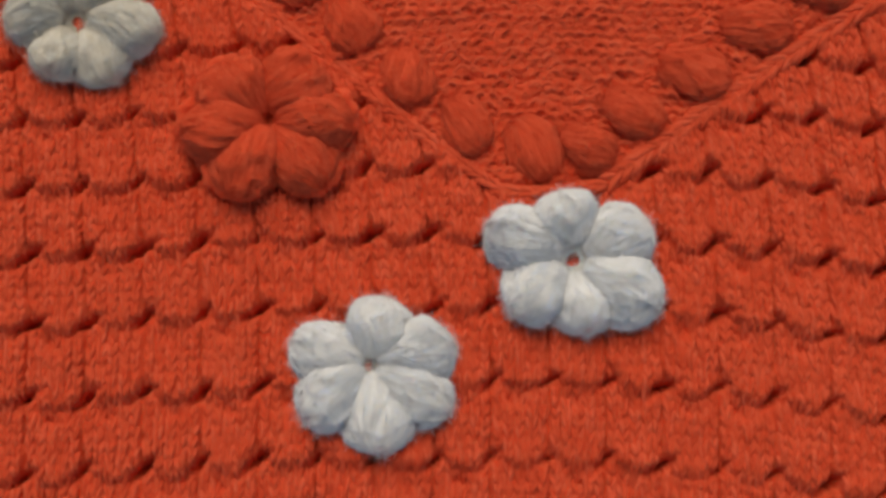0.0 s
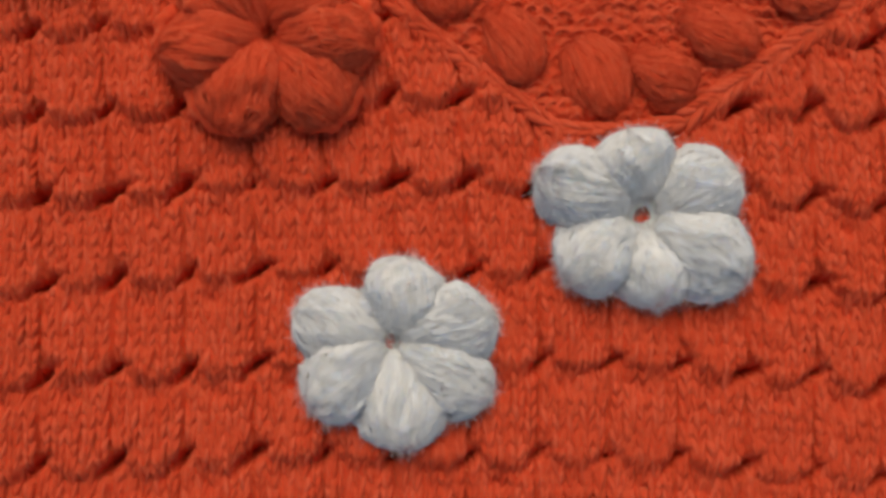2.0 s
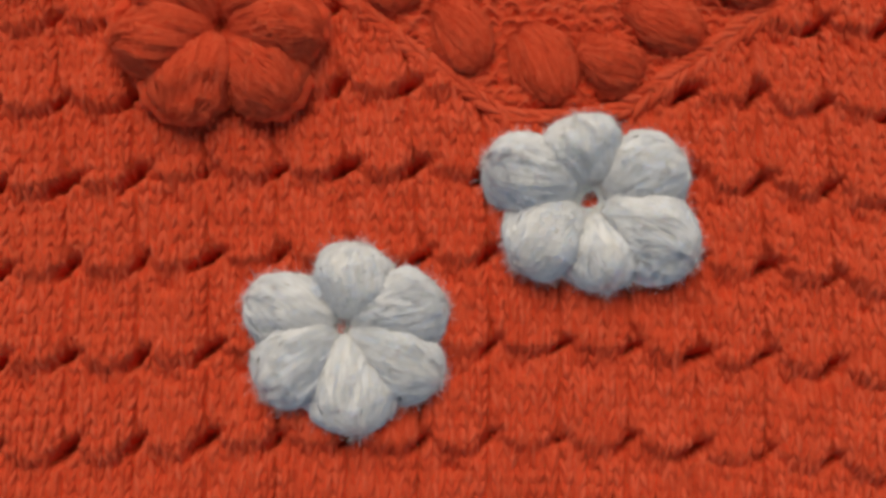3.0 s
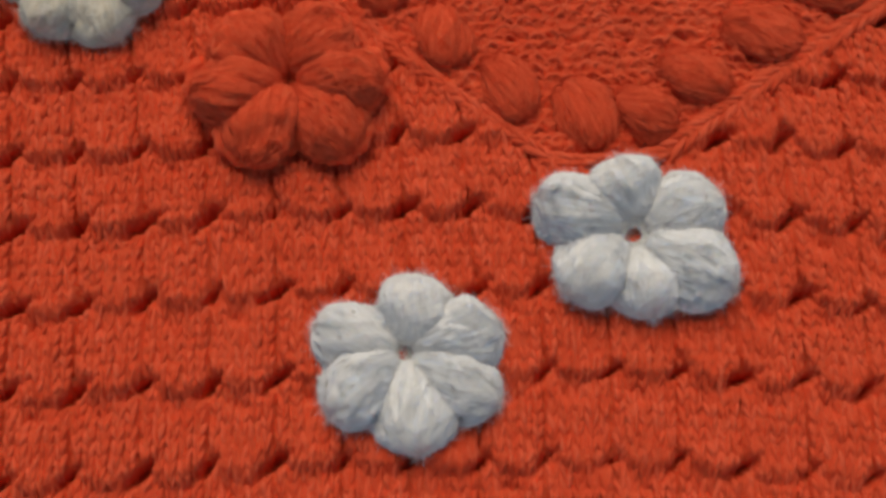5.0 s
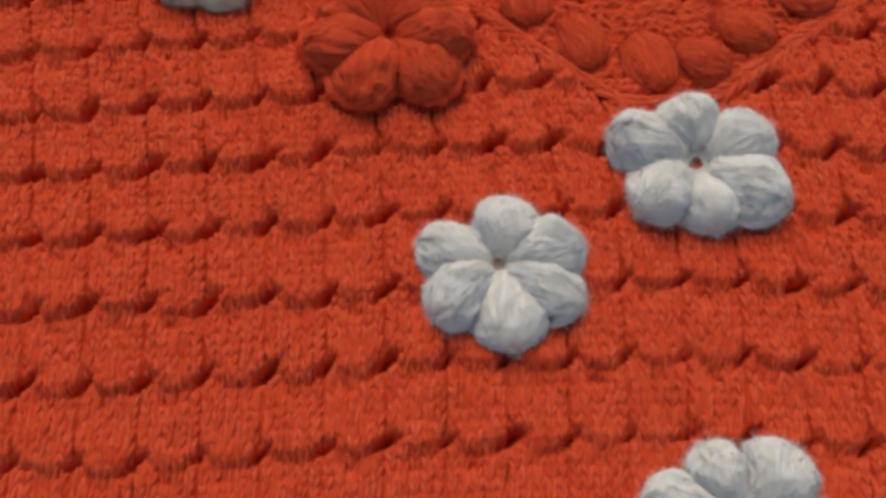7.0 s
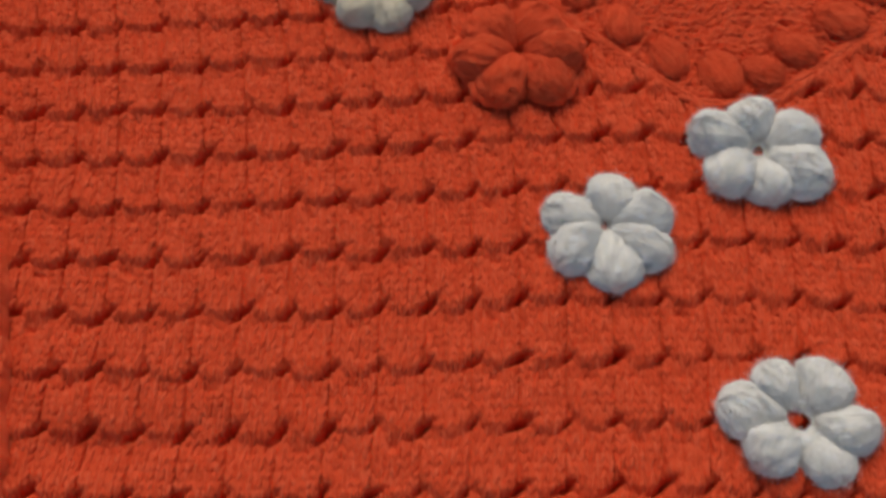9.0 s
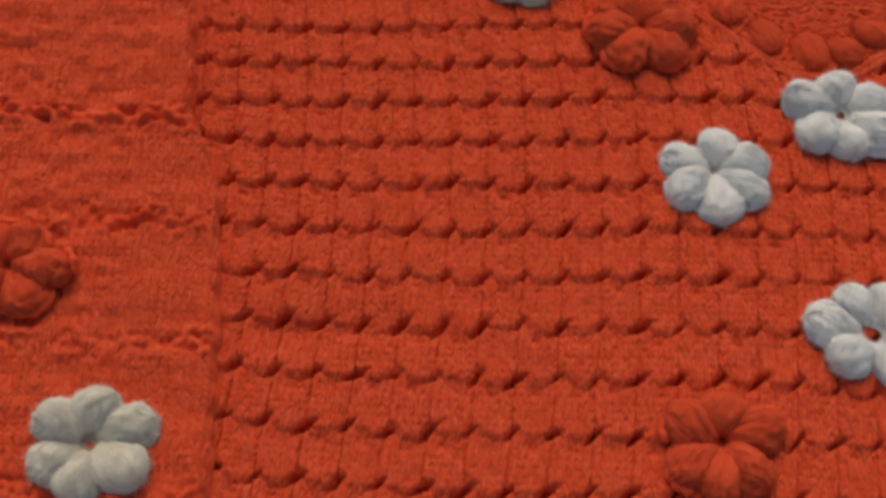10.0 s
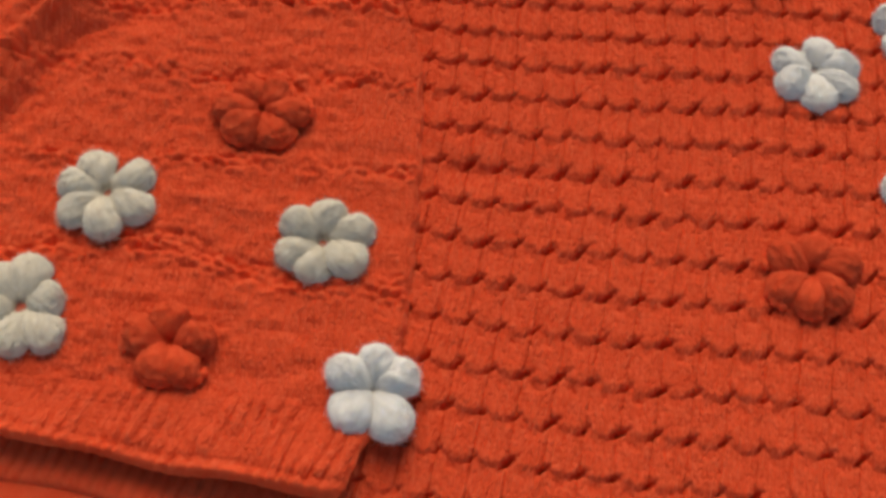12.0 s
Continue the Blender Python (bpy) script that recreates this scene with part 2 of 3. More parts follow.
def cord(name, a, b, radius, parent, sag=0.0, twists=3.2, z=0.12):
    """A ridge of chained yarn from a to b (cm)."""
    a, b = np.array(a, float), np.array(b, float)
    n = int(np.linalg.norm(b - a) / 0.045)
    s = np.linspace(0, 1, n)[:, None]
    d = (b - a) / np.linalg.norm(b - a)
    side = np.array([-d[1], d[0]])
    line = a + (b - a) * s + side * (sag * np.sin(math.pi * s) + 0.03 * np.sin(17 * s + a[0]))
    ph = np.linspace(0, 2 * math.pi, 25)[None, :-1]
    run = s * np.linalg.norm(b - a)
    rad = radius * (1 + 0.14 * np.cos(2 * ph - run * 2 * math.pi * twists / 2) + 0.09 * np.cos(7 * ph + 9 * run) + 0.16 * np.sin(9 * run + 3 * ph) * np.sin(23 * run - ph))
    rad = rad * np.clip(np.sqrt(np.clip(1 - (2 * s - 1) ** 14, 0, 1)), 0.05, 1)
    off, up = rad * np.cos(ph), rad * np.sin(ph) * 0.8
    v = np.stack([line[:, :1] + side[0] * off, line[:, 1:] + side[1] * off, z + up], -1).reshape(-1, 3)
    return part_mesh(name, mesh_from(name, v, quads(n, 24, True), ORANGE), parent)


CORDS = [((-2.3, 7.5), (2.9, 3.28), 0.12, -0.08, -0.02), ((4.75, 3.42), (12.2, 8.30), 0.19, 0.06, -0.05), ((2.6, 3.42), (5.0, 3.50), 0.11, -0.10, 0.02)]
for a, b, radius, sag, z in CORDS:
    cord("neckline_cord", a, b, radius, garment, sag, 4.4, z)


# ---- puffs of looped yarn ----
def petal_points(length, width, height, strands, seed, start, rows, cols, groove, lumps=0.07, dip=0.40, lip=0.0):
    """One plump petal along +x: a pillow of looped yarn that drops steeply into the flower's middle and rounds over at its tip."""
    rng = np.random.default_rng(seed)
    s = np.linspace(0, 1, rows)[:, None]
    s = 0.5 - 0.5 * np.cos(math.pi * s)
    ph = np.linspace(0, 2 * math.pi, cols + 1)[None, :-1]
    wob = rng.uniform(0, 6.28, 6)
    begin = np.sqrt(np.clip(1 - np.clip((dip - s) / dip, 0, 1) ** 2, 0, 1))
    end = np.sqrt(np.clip(1 - np.clip((s - 0.60) / 0.40, 0, 1) ** 2.2, 0, 1))
    wide = (0.70 + 0.30 * smooth(s, 0.05, 0.62)) * end * begin**0.4
    tall = (0.66 + 0.34 * smooth(s, 0.05, 0.52)) * end**0.75 * begin**0.9
    twist = rng.uniform(0.6, 1.4) * rng.choice((-1, 1))
    q = strands * (ph + twist * (s - 0.5) + 0.12 * np.sin(5 * s + wob[1]) + 0.08 * np.sin(2 * ph + 5 * s + wob[2])) / (2 * math.pi)
    rope = np.abs(np.sin(math.pi * q)) ** 0.7
    own = np.sin(2.4 * np.floor(q) + 2.5 * s + wob[3]) * rope
    rad = 1 - groove * (1 - rope) * smooth(s, 0.0, 0.25) + 0.55 * groove * own
    rad = rad * (1 + 0.05 * np.sin(2 * ph + 4 * s + wob[1]) + 0.045 * np.sin(3 * ph - 7 * s + wob[2]) + 0.03 * np.sin(5 * ph + 11 * s + wob[4]) * smooth(s, 0.4, 0.8))
    c, sn = np.cos(ph), np.sin(ph)
    rad = rad * (1 + lumps * value_noise(2.3 * c + 5 * s, 2.3 * sn + 2 * s, seed) + 0.055 * value_noise(6 * c + 13 * s, 6 * sn + 4 * s, seed + 1))
    # a crease sets off the chained edge at the tip
    rad = rad * (1 - lip * np.exp(-(((s - 0.70 - 0.12 * np.abs(sn) - 0.03 * np.sin(3 * ph + wob[3])) / 0.035) ** 2)))
    flat = np.where(sn < 0, 0.24, 0.80)
    x = start + length * s * (1 + 0.015 * own)
    y = 0.5 * width * wide * rad * np.sign(c) * np.abs(c) ** 0.92 + 0.05 * width * np.sin(3 * s + wob[0]) * s
    z = 0.20 * height + height * tall * rad * sn * flat + 0.05 * height * np.sin(wob[5]) * c * wide
    return np.stack([x, y, z], -1).reshape(-1, 3), quads(rows, cols, True)


def fuzz(name, roots, outward, parent, material, length, seed, width=0.006):
    """Loose fibres: thin curved hairs from the roots (cm)."""
    rng = np.random.default_rng(seed)
    n = len(roots)
    way = rng.normal(0, 1, (n, 3)) + outward * 0.9
    way /= np.linalg.norm(way, axis=1, keepdims=True)
    bend = rng.normal(0, 0.6, (n, 3))
    size = length * rng.uniform(0.4, 1.3, (n, 1))
    side = np.cross(way, rng.normal(0, 1, (n, 3)))
    side *= width / np.maximum(np.linalg.norm(side, axis=1, keepdims=True), 1e-6)
    a, b, c = roots, roots + way * size * 0.5, roots + way * size + bend * size * 0.5
    v = np.stack([a - side, a + side, b + side, b - side, c + side * 0.3, c - side * 0.3], 1).reshape(-1, 3)
    k = np.arange(n)[:, None] * 6
    f = np.concatenate([k + [0, 1, 2, 3], k + [3, 2, 4, 5]])
    return tagged(part_mesh(name, mesh_from(name, v, f, material), parent), kind="stuff")


def puff_strands(v, rows, cols, count, width, seed, lift=0.004, run=(0.2, 0.42)):
    """Loops of yarn that lie along a puff: curved bands with a raised middle."""
    rng = np.random.default_rng(seed)
    grid = v.reshape(rows, cols, 3)
    n = 5
    ph0 = rng.uniform(-0.35, math.pi + 0.35, (count, 1))
    s0 = rng.uniform(0.0, 0.96 - run[0], (count, 1))
    s1 = np.minimum(s0 + rng.uniform(*run, (count, 1)), 0.995)
    s = s0 + (s1 - s0) * np.linspace(0, 1, n)[None]
    twist = rng.uniform(0.5, 1.3) * rng.choice((-1, 1)) + rng.normal(0, 0.34, (count, 1))
    ph = ph0 + twist * (s - 0.5) + 0.05 * np.sin(7 * s + ph0 * 9)

    def at(a, b):
        a, b = np.clip(a, 0, 0.999) * (rows - 1), (b / (2 * math.pi) % 1) * cols
        i, j = a.astype(int), b.astype(int) % cols
        fa, fb = (a - i)[..., None], (b - np.floor(b))[..., None]
        i1, j1 = np.minimum(i + 1, rows - 1), (j + 1) % cols
        return (grid[i, j] * (1 - fb) + grid[i, j1] * fb) * (1 - fa) + (grid[i1, j] * (1 - fb) + grid[i1, j1] * fb) * fa

    p, along, across = at(s, ph), at(s + 0.03, ph) - at(s - 0.03, ph), at(s, ph + 0.06) - at(s, ph - 0.06)
    along /= np.maximum(np.linalg.norm(along, axis=-1, keepdims=True), 1e-6)
    out = np.cross(across, along)
    out /= np.maximum(np.linalg.norm(out, axis=-1, keepdims=True), 1e-6)
    out *= np.sign((out * (p - grid.mean((0, 1)))).sum(-1, keepdims=True))
    side = np.cross(along, out)
    w = width * rng.uniform(0.6, 1.3, (count, 1, 1)) * (0.25 + 0.75 * np.sin(math.pi * np.linspace(0.06, 0.94, n))[None, :, None] ** 0.5)
    up = lift + rng.uniform(0, 0.014, (count, 1, 1))
    band = np.stack([p + side * w - out * 0.012, p + out * (up + 0.009), p - side * w - out * 0.012], 2)
    base = quads(n, 3)
    f = (base[None] + (np.arange(count) * n * 3)[:, None, None]).reshape(-1, 4)
    return band.reshape(-1, 3), f


def turned(v, angle, at):
    c, s = math.cos(angle), math.sin(angle)
    out = v.copy()
    out[:, 0], out[:, 1] = v[:, 0] * c - v[:, 1] * s, v[:, 0] * s + v[:, 1] * c
    return out + np.array(at, float)


def knot_points(r, angle, spread, z, seed, fat=0.10):
    """The little chain that closes a puff at its outer end."""
    rng = np.random.default_rng(seed)
    n = 34
    s = np.linspace(0, 1, n)[:, None]
    ph = np.linspace(0, 2 * math.pi, 13)[None, :-1]
    a = angle + spread * (s - 0.5)
    rr = r - 0.13 * (2 * s - 1) ** 2 + 0.02 * np.sin(19 * s + rng.uniform(0, 6))
    thick = fat * (1 + 0.12 * np.cos(2 * math.pi * 3.5 * s + ph)) * np.sqrt(np.clip(1 - (2 * s - 1) ** 6, 0.02, 1))
    x = (rr + thick * np.cos(ph)) * np.cos(a)
    y = (rr + thick * np.cos(ph)) * np.sin(a)
    return np.stack([x, y, z + thick * np.sin(ph)], -1).reshape(-1, 3), quads(n, 12, True)


def centre_points(radius, height, opening, seed):
    """The gathered middle of a flower: a soft bowl of yarn that joins the petals."""
    rng = np.random.default_rng(seed)
    rows, cols = 30, 72
    t = np.linspace(opening / radius, 1, rows)[:, None]
    ph = np.linspace(0, 2 * math.pi, cols + 1)[None, :-1]
    w = rng.uniform(0, 6.28, 4)
    uneven = 1 + 0.10 * np.sin(2 * ph + w[0]) + 0.07 * np.sin(3 * ph + w[1]) + 0.04 * np.sin(5 * ph + w[3])
    z = height * (0.10 + 0.42 * smooth(t, 0.20, 0.62) - 0.36 * smooth(t, 0.74, 1.0)) + 0.012 * np.sin(17 * ph + 9 * t + w[2]) * smooth(t, 0.1, 0.4)
    z = z + 0.03 * value_noise(6 * t * np.cos(ph) + 9, 6 * t * np.sin(ph) + 9, seed)
    return np.stack([radius * t * uneven * np.cos(ph), radius * t * uneven * np.sin(ph), z + 0 * ph], -1).reshape(-1, 3), quads(rows, cols, True)


def crochet_flower(petals, at, height, material, label, seed, tilt=(0, 0), hole=0.16, group="", near=True):
    """A crocheted puff flower. petals: (degrees, reach, width) in cm."""
    flower = tagged(new("crochet_flower"), label, "flower", group)
    flower.matrix_world = pose(at[0] * CM, at[1] * CM, at[2] * CM, tilt[0], tilt[1], 0)
    rng = np.random.default_rng(seed)
    roots, outs = [], []
    inner = hole + 0.08 if material == ORANGE_PUFF else hole + 0.10
    for k, (deg, reach, width) in enumerate(petals):
        a, width = radians(deg), width * (1.02 if near else 1.06)
        hgt = height * rng.uniform(0.9, 1.12)
        bold = material == ORANGE_PUFF
        v, f = petal_points(reach - inner, width * (1.06 if bold else 1.05), hgt, int(rng.integers(20, 26)), seed * 31 + k, inner,
                            *((58, 58) if near else (40, 44)), *((0.07, 0.11, 0.42, rng.uniform(0.06, 0.18)) if bold else (0.05, 0.07, 0.42, rng.choice((0.0, 0.05, 0.08)))))
        v = turned(v, a, (0, 0, rng.uniform(-0.04, 0.06)))
        p = part_mesh("petal", mesh_from("petal", v, f, material), flower)
        sv, sf = puff_strands(v, *((58, 58) if near else (40, 44)), (360 if bold else 420) if near else 280, (0.026 if bold else 0.016) if near else 0.024, seed * 53 + k, 0.012 if bold or not near else 0.009, (0.2, 0.42) if bold else (0.15, 0.45))
        tagged(part_mesh("yarn_wrapping", mesh_from("yarn_wrapping", sv, sf, STRANDS_OF[material.name]), p), kind="stuff")
        pick_v = rng.choice(len(v), 3000 if near else 1500)
        roots.append(v[pick_v])
        core = np.array([math.cos(a), math.sin(a), 0]) * (v[pick_v] @ [math.cos(a), math.sin(a), 0])[:, None] * 0.9 + [0, 0, 0.35 * hgt]
        out = v[pick_v] - core
        outs.append(out / np.linalg.norm(out, axis=1, keepdims=True))
        if rng.random() < 0.65:
            v, f = knot_points(reach - (0.05 if bold else 0.13), a + rng.uniform(-0.2, 0.2), (0.95 if bold else 0.55) * width / reach,
                               (0.26 if bold else 0.34) * hgt, seed * 77 + k, 0.16 if bold else 0.11)
            part_mesh("chain_stitch", mesh_from("chain_stitch", v, f, material), p)
    if material != ORANGE_PUFF:
        v, f = centre_points(0.88, height, max(0.05, hole - 0.02), seed + 60)
        part_mesh("centre", mesh_from("centre", v, f, material), flower)
        pick_v = rng.choice(len(v), 1500)
        roots.append(v[pick_v])
        outs.append(np.tile([0.0, 0.0, 1.0], (1500, 1)))
    fuzz("fuzz", np.concatenate(roots), np.concatenate(outs), flower, STRANDS_OF[material.name], 0.15 if near else 0.18, seed + 500, 0.0022 if near else 0.0035)
    return flower


WHITES, ORANGES = "white crocheted flowers on the garment", "orange crocheted flowers on the garment"
crochet_flower([(75, 1.36, 1.28), (15, 1.72, 1.18), (-32, 1.82, 1.16), (-83, 1.76, 1.38), (-142, 1.70, 1.28), (162, 1.64, 1.14)],
               (0.05, -0.14, 0.045), 0.66, WHITE, "white crocheted puff flower with six plump petals", 3, (0, 0), 0.04, WHITES)
crochet_flower([(160, 1.86, 1.22), (101, 1.40, 1.35), (27, 1.72, 1.28), (-34, 2.00, 1.30), (-84, 1.54, 1.20), (-140, 1.68, 1.30)],
               (4.18, 1.94, 0.03), 0.66, WHITE, "white crocheted puff flower beside the neckline point", 5, (0, 0), 0.16, WHITES)
crochet_flower([(118, 1.62, 1.05), (50, 1.62, 1.45), (-14, 1.86, 1.20), (-62, 1.76, 1.25), (-136, 1.66, 1.30), (170, 2.00, 1.30)],
               (4.42, -5.24, 0.03), 0.66, WHITE, "white crocheted puff flower with an open centre", 7, (0, 0), 0.25, WHITES)
crochet_flower([(-116, 1.30, 1.10), (-58, 1.50, 1.20), (-8, 1.72, 1.10), (176, 1.42, 1.20), (60, 1.50, 1.2), (122, 1.5, 1.2)],
               (-5.90, 6.98, 0.05), 0.66, SHADED_WHITE, "white crocheted puff flower on the upper front, shade in its colour", 9, (0, 0), 0.14, WHITES)
crochet_flower([(120, 1.70, 1.30), (34, 1.85, 1.25), (-26, 1.95, 1.25), (-86, 1.90, 1.35), (-138, 1.95, 1.25), (172, 1.80, 1.20)],
               (-25.75, -7.95, 0.55), 0.74, SHADED_WHITE, "white crocheted puff flower on the sleeve, shade in its colour", 11, (0, 0), 0.13, WHITES, False)
crochet_flower([(86, 1.55, 1.30), (24, 1.90, 1.20), (-36, 1.85, 1.40), (-102, 1.65, 1.20), (-150, 1.75, 1.20), (150, 1.70, 1.25)],
               (-17.68, -9.15, 0.50), 0.74, SHADED_WHITE, "white crocheted puff flower near the sleeve edge, shade in its colour", 13, (0, 0), 0.13, WHITES, False)
crochet_flower([(156, 1.75, 1.20), (92, 1.55, 1.25), (30, 1.65, 1.20), (-125, 1.85, 1.40), (-52, 1.95, 1.45)],
               (-15.28, -14.48, 0.60), 0.90, WHITE, "white crocheted puff flower hanging over the cuff corner", 15, (6, 10), 0.0, WHITES, False)
crochet_flower([(88, 1.95, 1.45), (16, 1.50, 1.35), (-42, 2.05, 1.40), (-92, 1.85, 1.3), (-163, 1.4, 1.3), (138, 1.9, 1.3)],
               (-27.90, -12.60, 0.50), 0.74, SHADED_WHITE, "white crocheted puff flower at the sleeve's far side, shade in its colour", 17, (0, 0), 0.13, WHITES, False)
crochet_flower([(141, 1.62, 1.50), (54, 1.55, 1.50), (-4, 1.70, 1.25), (-50, 1.80, 1.30), (-118, 1.75, 1.30), (-166, 1.80, 1.25)],
               (-1.96, 4.86, 0.08), 0.72, ORANGE_PUFF, "orange crocheted puff flower standing proud of the front", 19, (0, 0), 0.05, ORANGES)
crochet_flower([(-143, 1.85, 1.20), (-95, 1.75, 1.10), (-48, 1.80, 1.20), (155, 1.75, 1.20), (22, 1.85, 1.25), (90, 1.40, 1.40)],
               (-0.22, -8.58, 0.05), 0.76, ORANGE_PUFF, "orange crocheted puff flower low on the front", 21, (0, 0), 0.08, ORANGES)
crochet_flower([(-128, 1.70, 1.40), (-52, 1.70, 1.40), (-172, 1.85, 1.05), (-6, 1.85, 1.05), (128, 1.40, 1.20), (56, 1.40, 1.20)],
               (-20.62, -4.05, 0.55), 0.76, ORANGE_PUFF, "orange crocheted puff flower high on the sleeve", 23, (0, 0), 0.06, ORANGES, False)
crochet_flower([(172, 1.75, 1.45), (-112, 1.60, 1.35), (-58, 1.75, 1.20), (12, 1.55, 1.20), (110, 1.40, 1.25)],
               (-22.40, -13.45, 0.55), 0.82, ORANGE_PUFF, "orange crocheted puff flower above the sleeve cuff", 25, (0, 0), 0.05, ORANGES, False)

# bobbles along the neckline: place, direction, length and width
for k, (x, y, deg, length, width) in enumerate([
        (-0.32, 6.95, -70, 1.25, 1.20), (0.85, 5.85, -75, 1.25, 1.20), (2.05, 4.82, -60, 1.30, 1.05), (3.45, 4.32, -50, 1.35, 1.20),
        (4.55, 4.32, -30, 1.20, 1.00), (5.50, 5.00, -35, 1.35, 1.10), (6.85, 5.85, -15, 1.50, 1.15), (8.20, 6.85, -10, 1.50, 1.15),
        (-1.45, 7.95, -65, 1.25, 1.15), (9.6, 7.75, 0, 1.45, 1.1)]):
    v, f = petal_points(length * 1.02, width * 0.98, 0.34, 18, 400 + k, -length / 2, 64, 80, 0.07, 0.14, 0.5, 0.06)
    v = turned(v, radians(deg), (x, y, -0.07))
    bobble = part_mesh("bobble", mesh_from("bobble", v, f, ORANGE_PUFF), garment)
    sv, sf = puff_strands(v, 64, 80, 260, 0.030, 900 + k, 0.016)
    tagged(part_mesh("yarn_wrapping", mesh_from("yarn_wrapping", sv, sf, ORANGE_STRAND), bobble), kind="stuff")
    hairs = v[np.random.default_rng(950 + k).choice(len(v), 1800)]
    fuzz("fuzz", hairs, np.array([0, 0, 0.8]), bobble, ORANGE_STRAND, 0.17, 960 + k, 0.003)


# ---- the sleeve ----
def sleeve_right(y):
    """The folded edge of the sleeve beside the front."""
    return -14.42 - 0.10 * np.clip(y + 6.0, 0, 20) - 0.04 * np.sin(0.9 * y + 1.0) - 0.65 * smooth(y, -1.0, 1.4) + 0.05 * np.sin(3.1 * y) + 0.03 * np.sin(7.3 * y + 1) + 0.32 * np.clip(-y - 13.6, 0, 6) * -1


def cuff_end(x):
    return -18.02 + 0.13 * np.clip(-x - 21.5, 0, 12) - 0.05 * np.sin(1.1 * x) - 0.35 * smooth(x, -20.5, -17.0)


def ridge_band(x, y):
    """How far a place belongs to one of the sleeve's purl ridges, and its distance from that ridge."""
    band, off = 0 * x, 0 * x
    for base, slope, wave, wide in ((0.9, 0.05, 0.4, 0.45), (-2.45, 0.02, 0.25, 0.45), (-6.15, 0.03, 0.25, 0.42), (-10.55, -0.05, 0.45, 0.75)):
        line = base + slope * (x + 18) + wave * np.sin(0.55 * x + base) * smooth(-x, 17, 20) + 0.22 * value_noise(x / 0.8, y / 3, 72)
        here = np.exp(-(((y - line) / wide) ** 2)) * np.clip(0.85 + 0.5 * value_noise(x / 1.6, y, 73), 0, 1.2)
        off = np.where(here > band, y - line, off)
        band = np.maximum(band, here)
    return band, off


def sleeve_height(x, y):
    z = 0.50 + 0.07 * value_noise(x / 3.3, y / 2.6, 61) + 0.05 * value_noise(x / 1.2, y / 0.9, 62)
    z = z + 0.75 * smooth(-y, 14.8, 18.2)
    # folds towards the arm
    d = (x + 27.1) * 0.83 - (y + 0.6) * 0.56 + 0.7 * value_noise(x / 2.2, y / 2.2, 74)
    z += 1.2 * smooth(-d, 0.1, 2.8) - 0.28 * np.exp(-((d / 0.75) ** 2)) + 0.20 * np.sin(2.6 * d) * smooth(-d, 0.0, 1.0) + 0.10 * np.sin(6.1 * d + 2.5 * value_noise(x / 1.5, y / 1.5, 77)) * smooth(-d, -0.4, 0.6)
    z -= 0.22 * np.exp(-(((x + 25.6) / 1.0) ** 2 + ((y - 0.2) / 1.4) ** 2))
    z += 0.10 * np.exp(-(((x + 16.6) / 1.2) ** 2)) * smooth(y, -9, -4)
    rib_top = -15.2 + 0.05 * np.sin(x)
    rib = 1 - smooth(y, rib_top - 0.25, rib_top + 0.25)
    c, r = x / 0.235 + 0.25 * value_noise(x / 1.3, y / 1.3, 63), y / 0.165 + 0.3 * value_noise(x / 1.1, y / 1.1, 64)
    plain = 0.085 * knit(c, r) + 0.012 * value_noise(x / 0.09, y / 0.09, 65) + 0.09 * value_noise(x / 0.45, y / 0.30, 71) * smooth(-x, 16.5, 18)
    # ridges of purl bumps
    band, off = ridge_band(x, y)
    bumps = np.abs(np.sin(math.pi * (x / 0.60 + 0.5 * np.floor(off / 0.36 + 0.5) + 0.8 * value_noise(x / 0.6, y / 0.5, 66)))) * np.abs(np.cos(math.pi * off / 0.36))
    plain = plain + band * ((0.20 + 0.16 * value_noise(x / 0.9, y / 0.7, 78)) * bumps - 0.06 + 0.20 * value_noise(x / 0.26, y / 0.22, 67)) + 0.07 * value_noise(x / 2.4, y / 0.55, 76)
    skew = x - 0.28 * (y + 17) + 0.14 * value_noise(x / 1.1, y / 1.5, 68)
    ribbing = 0.22 * np.clip(0.70 + 0.9 * value_noise(x / 0.9, y / 0.8, 75), 0.1, 1.4) * np.abs(np.sin(math.pi * skew / 0.52)) ** 0.8 + 0.03 * knit(skew / 0.23, y / 0.17) + 0.03 * value_noise(x / 0.09, y / 0.14, 69)
    ribbing = ribbing + 0.16 * value_noise(x / 1.9, y / 3.0, 70)
    # the cast-off edge stands up as a cord
    end = y - cuff_end(x)
    ribbing = ribbing + 0.12 * np.exp(-(((end - 0.22) / 0.15) ** 2)) - 0.09 * np.exp(-(((end - 0.55) / 0.14) ** 2))
    return z + plain * (1 - rib) + ribbing * rib


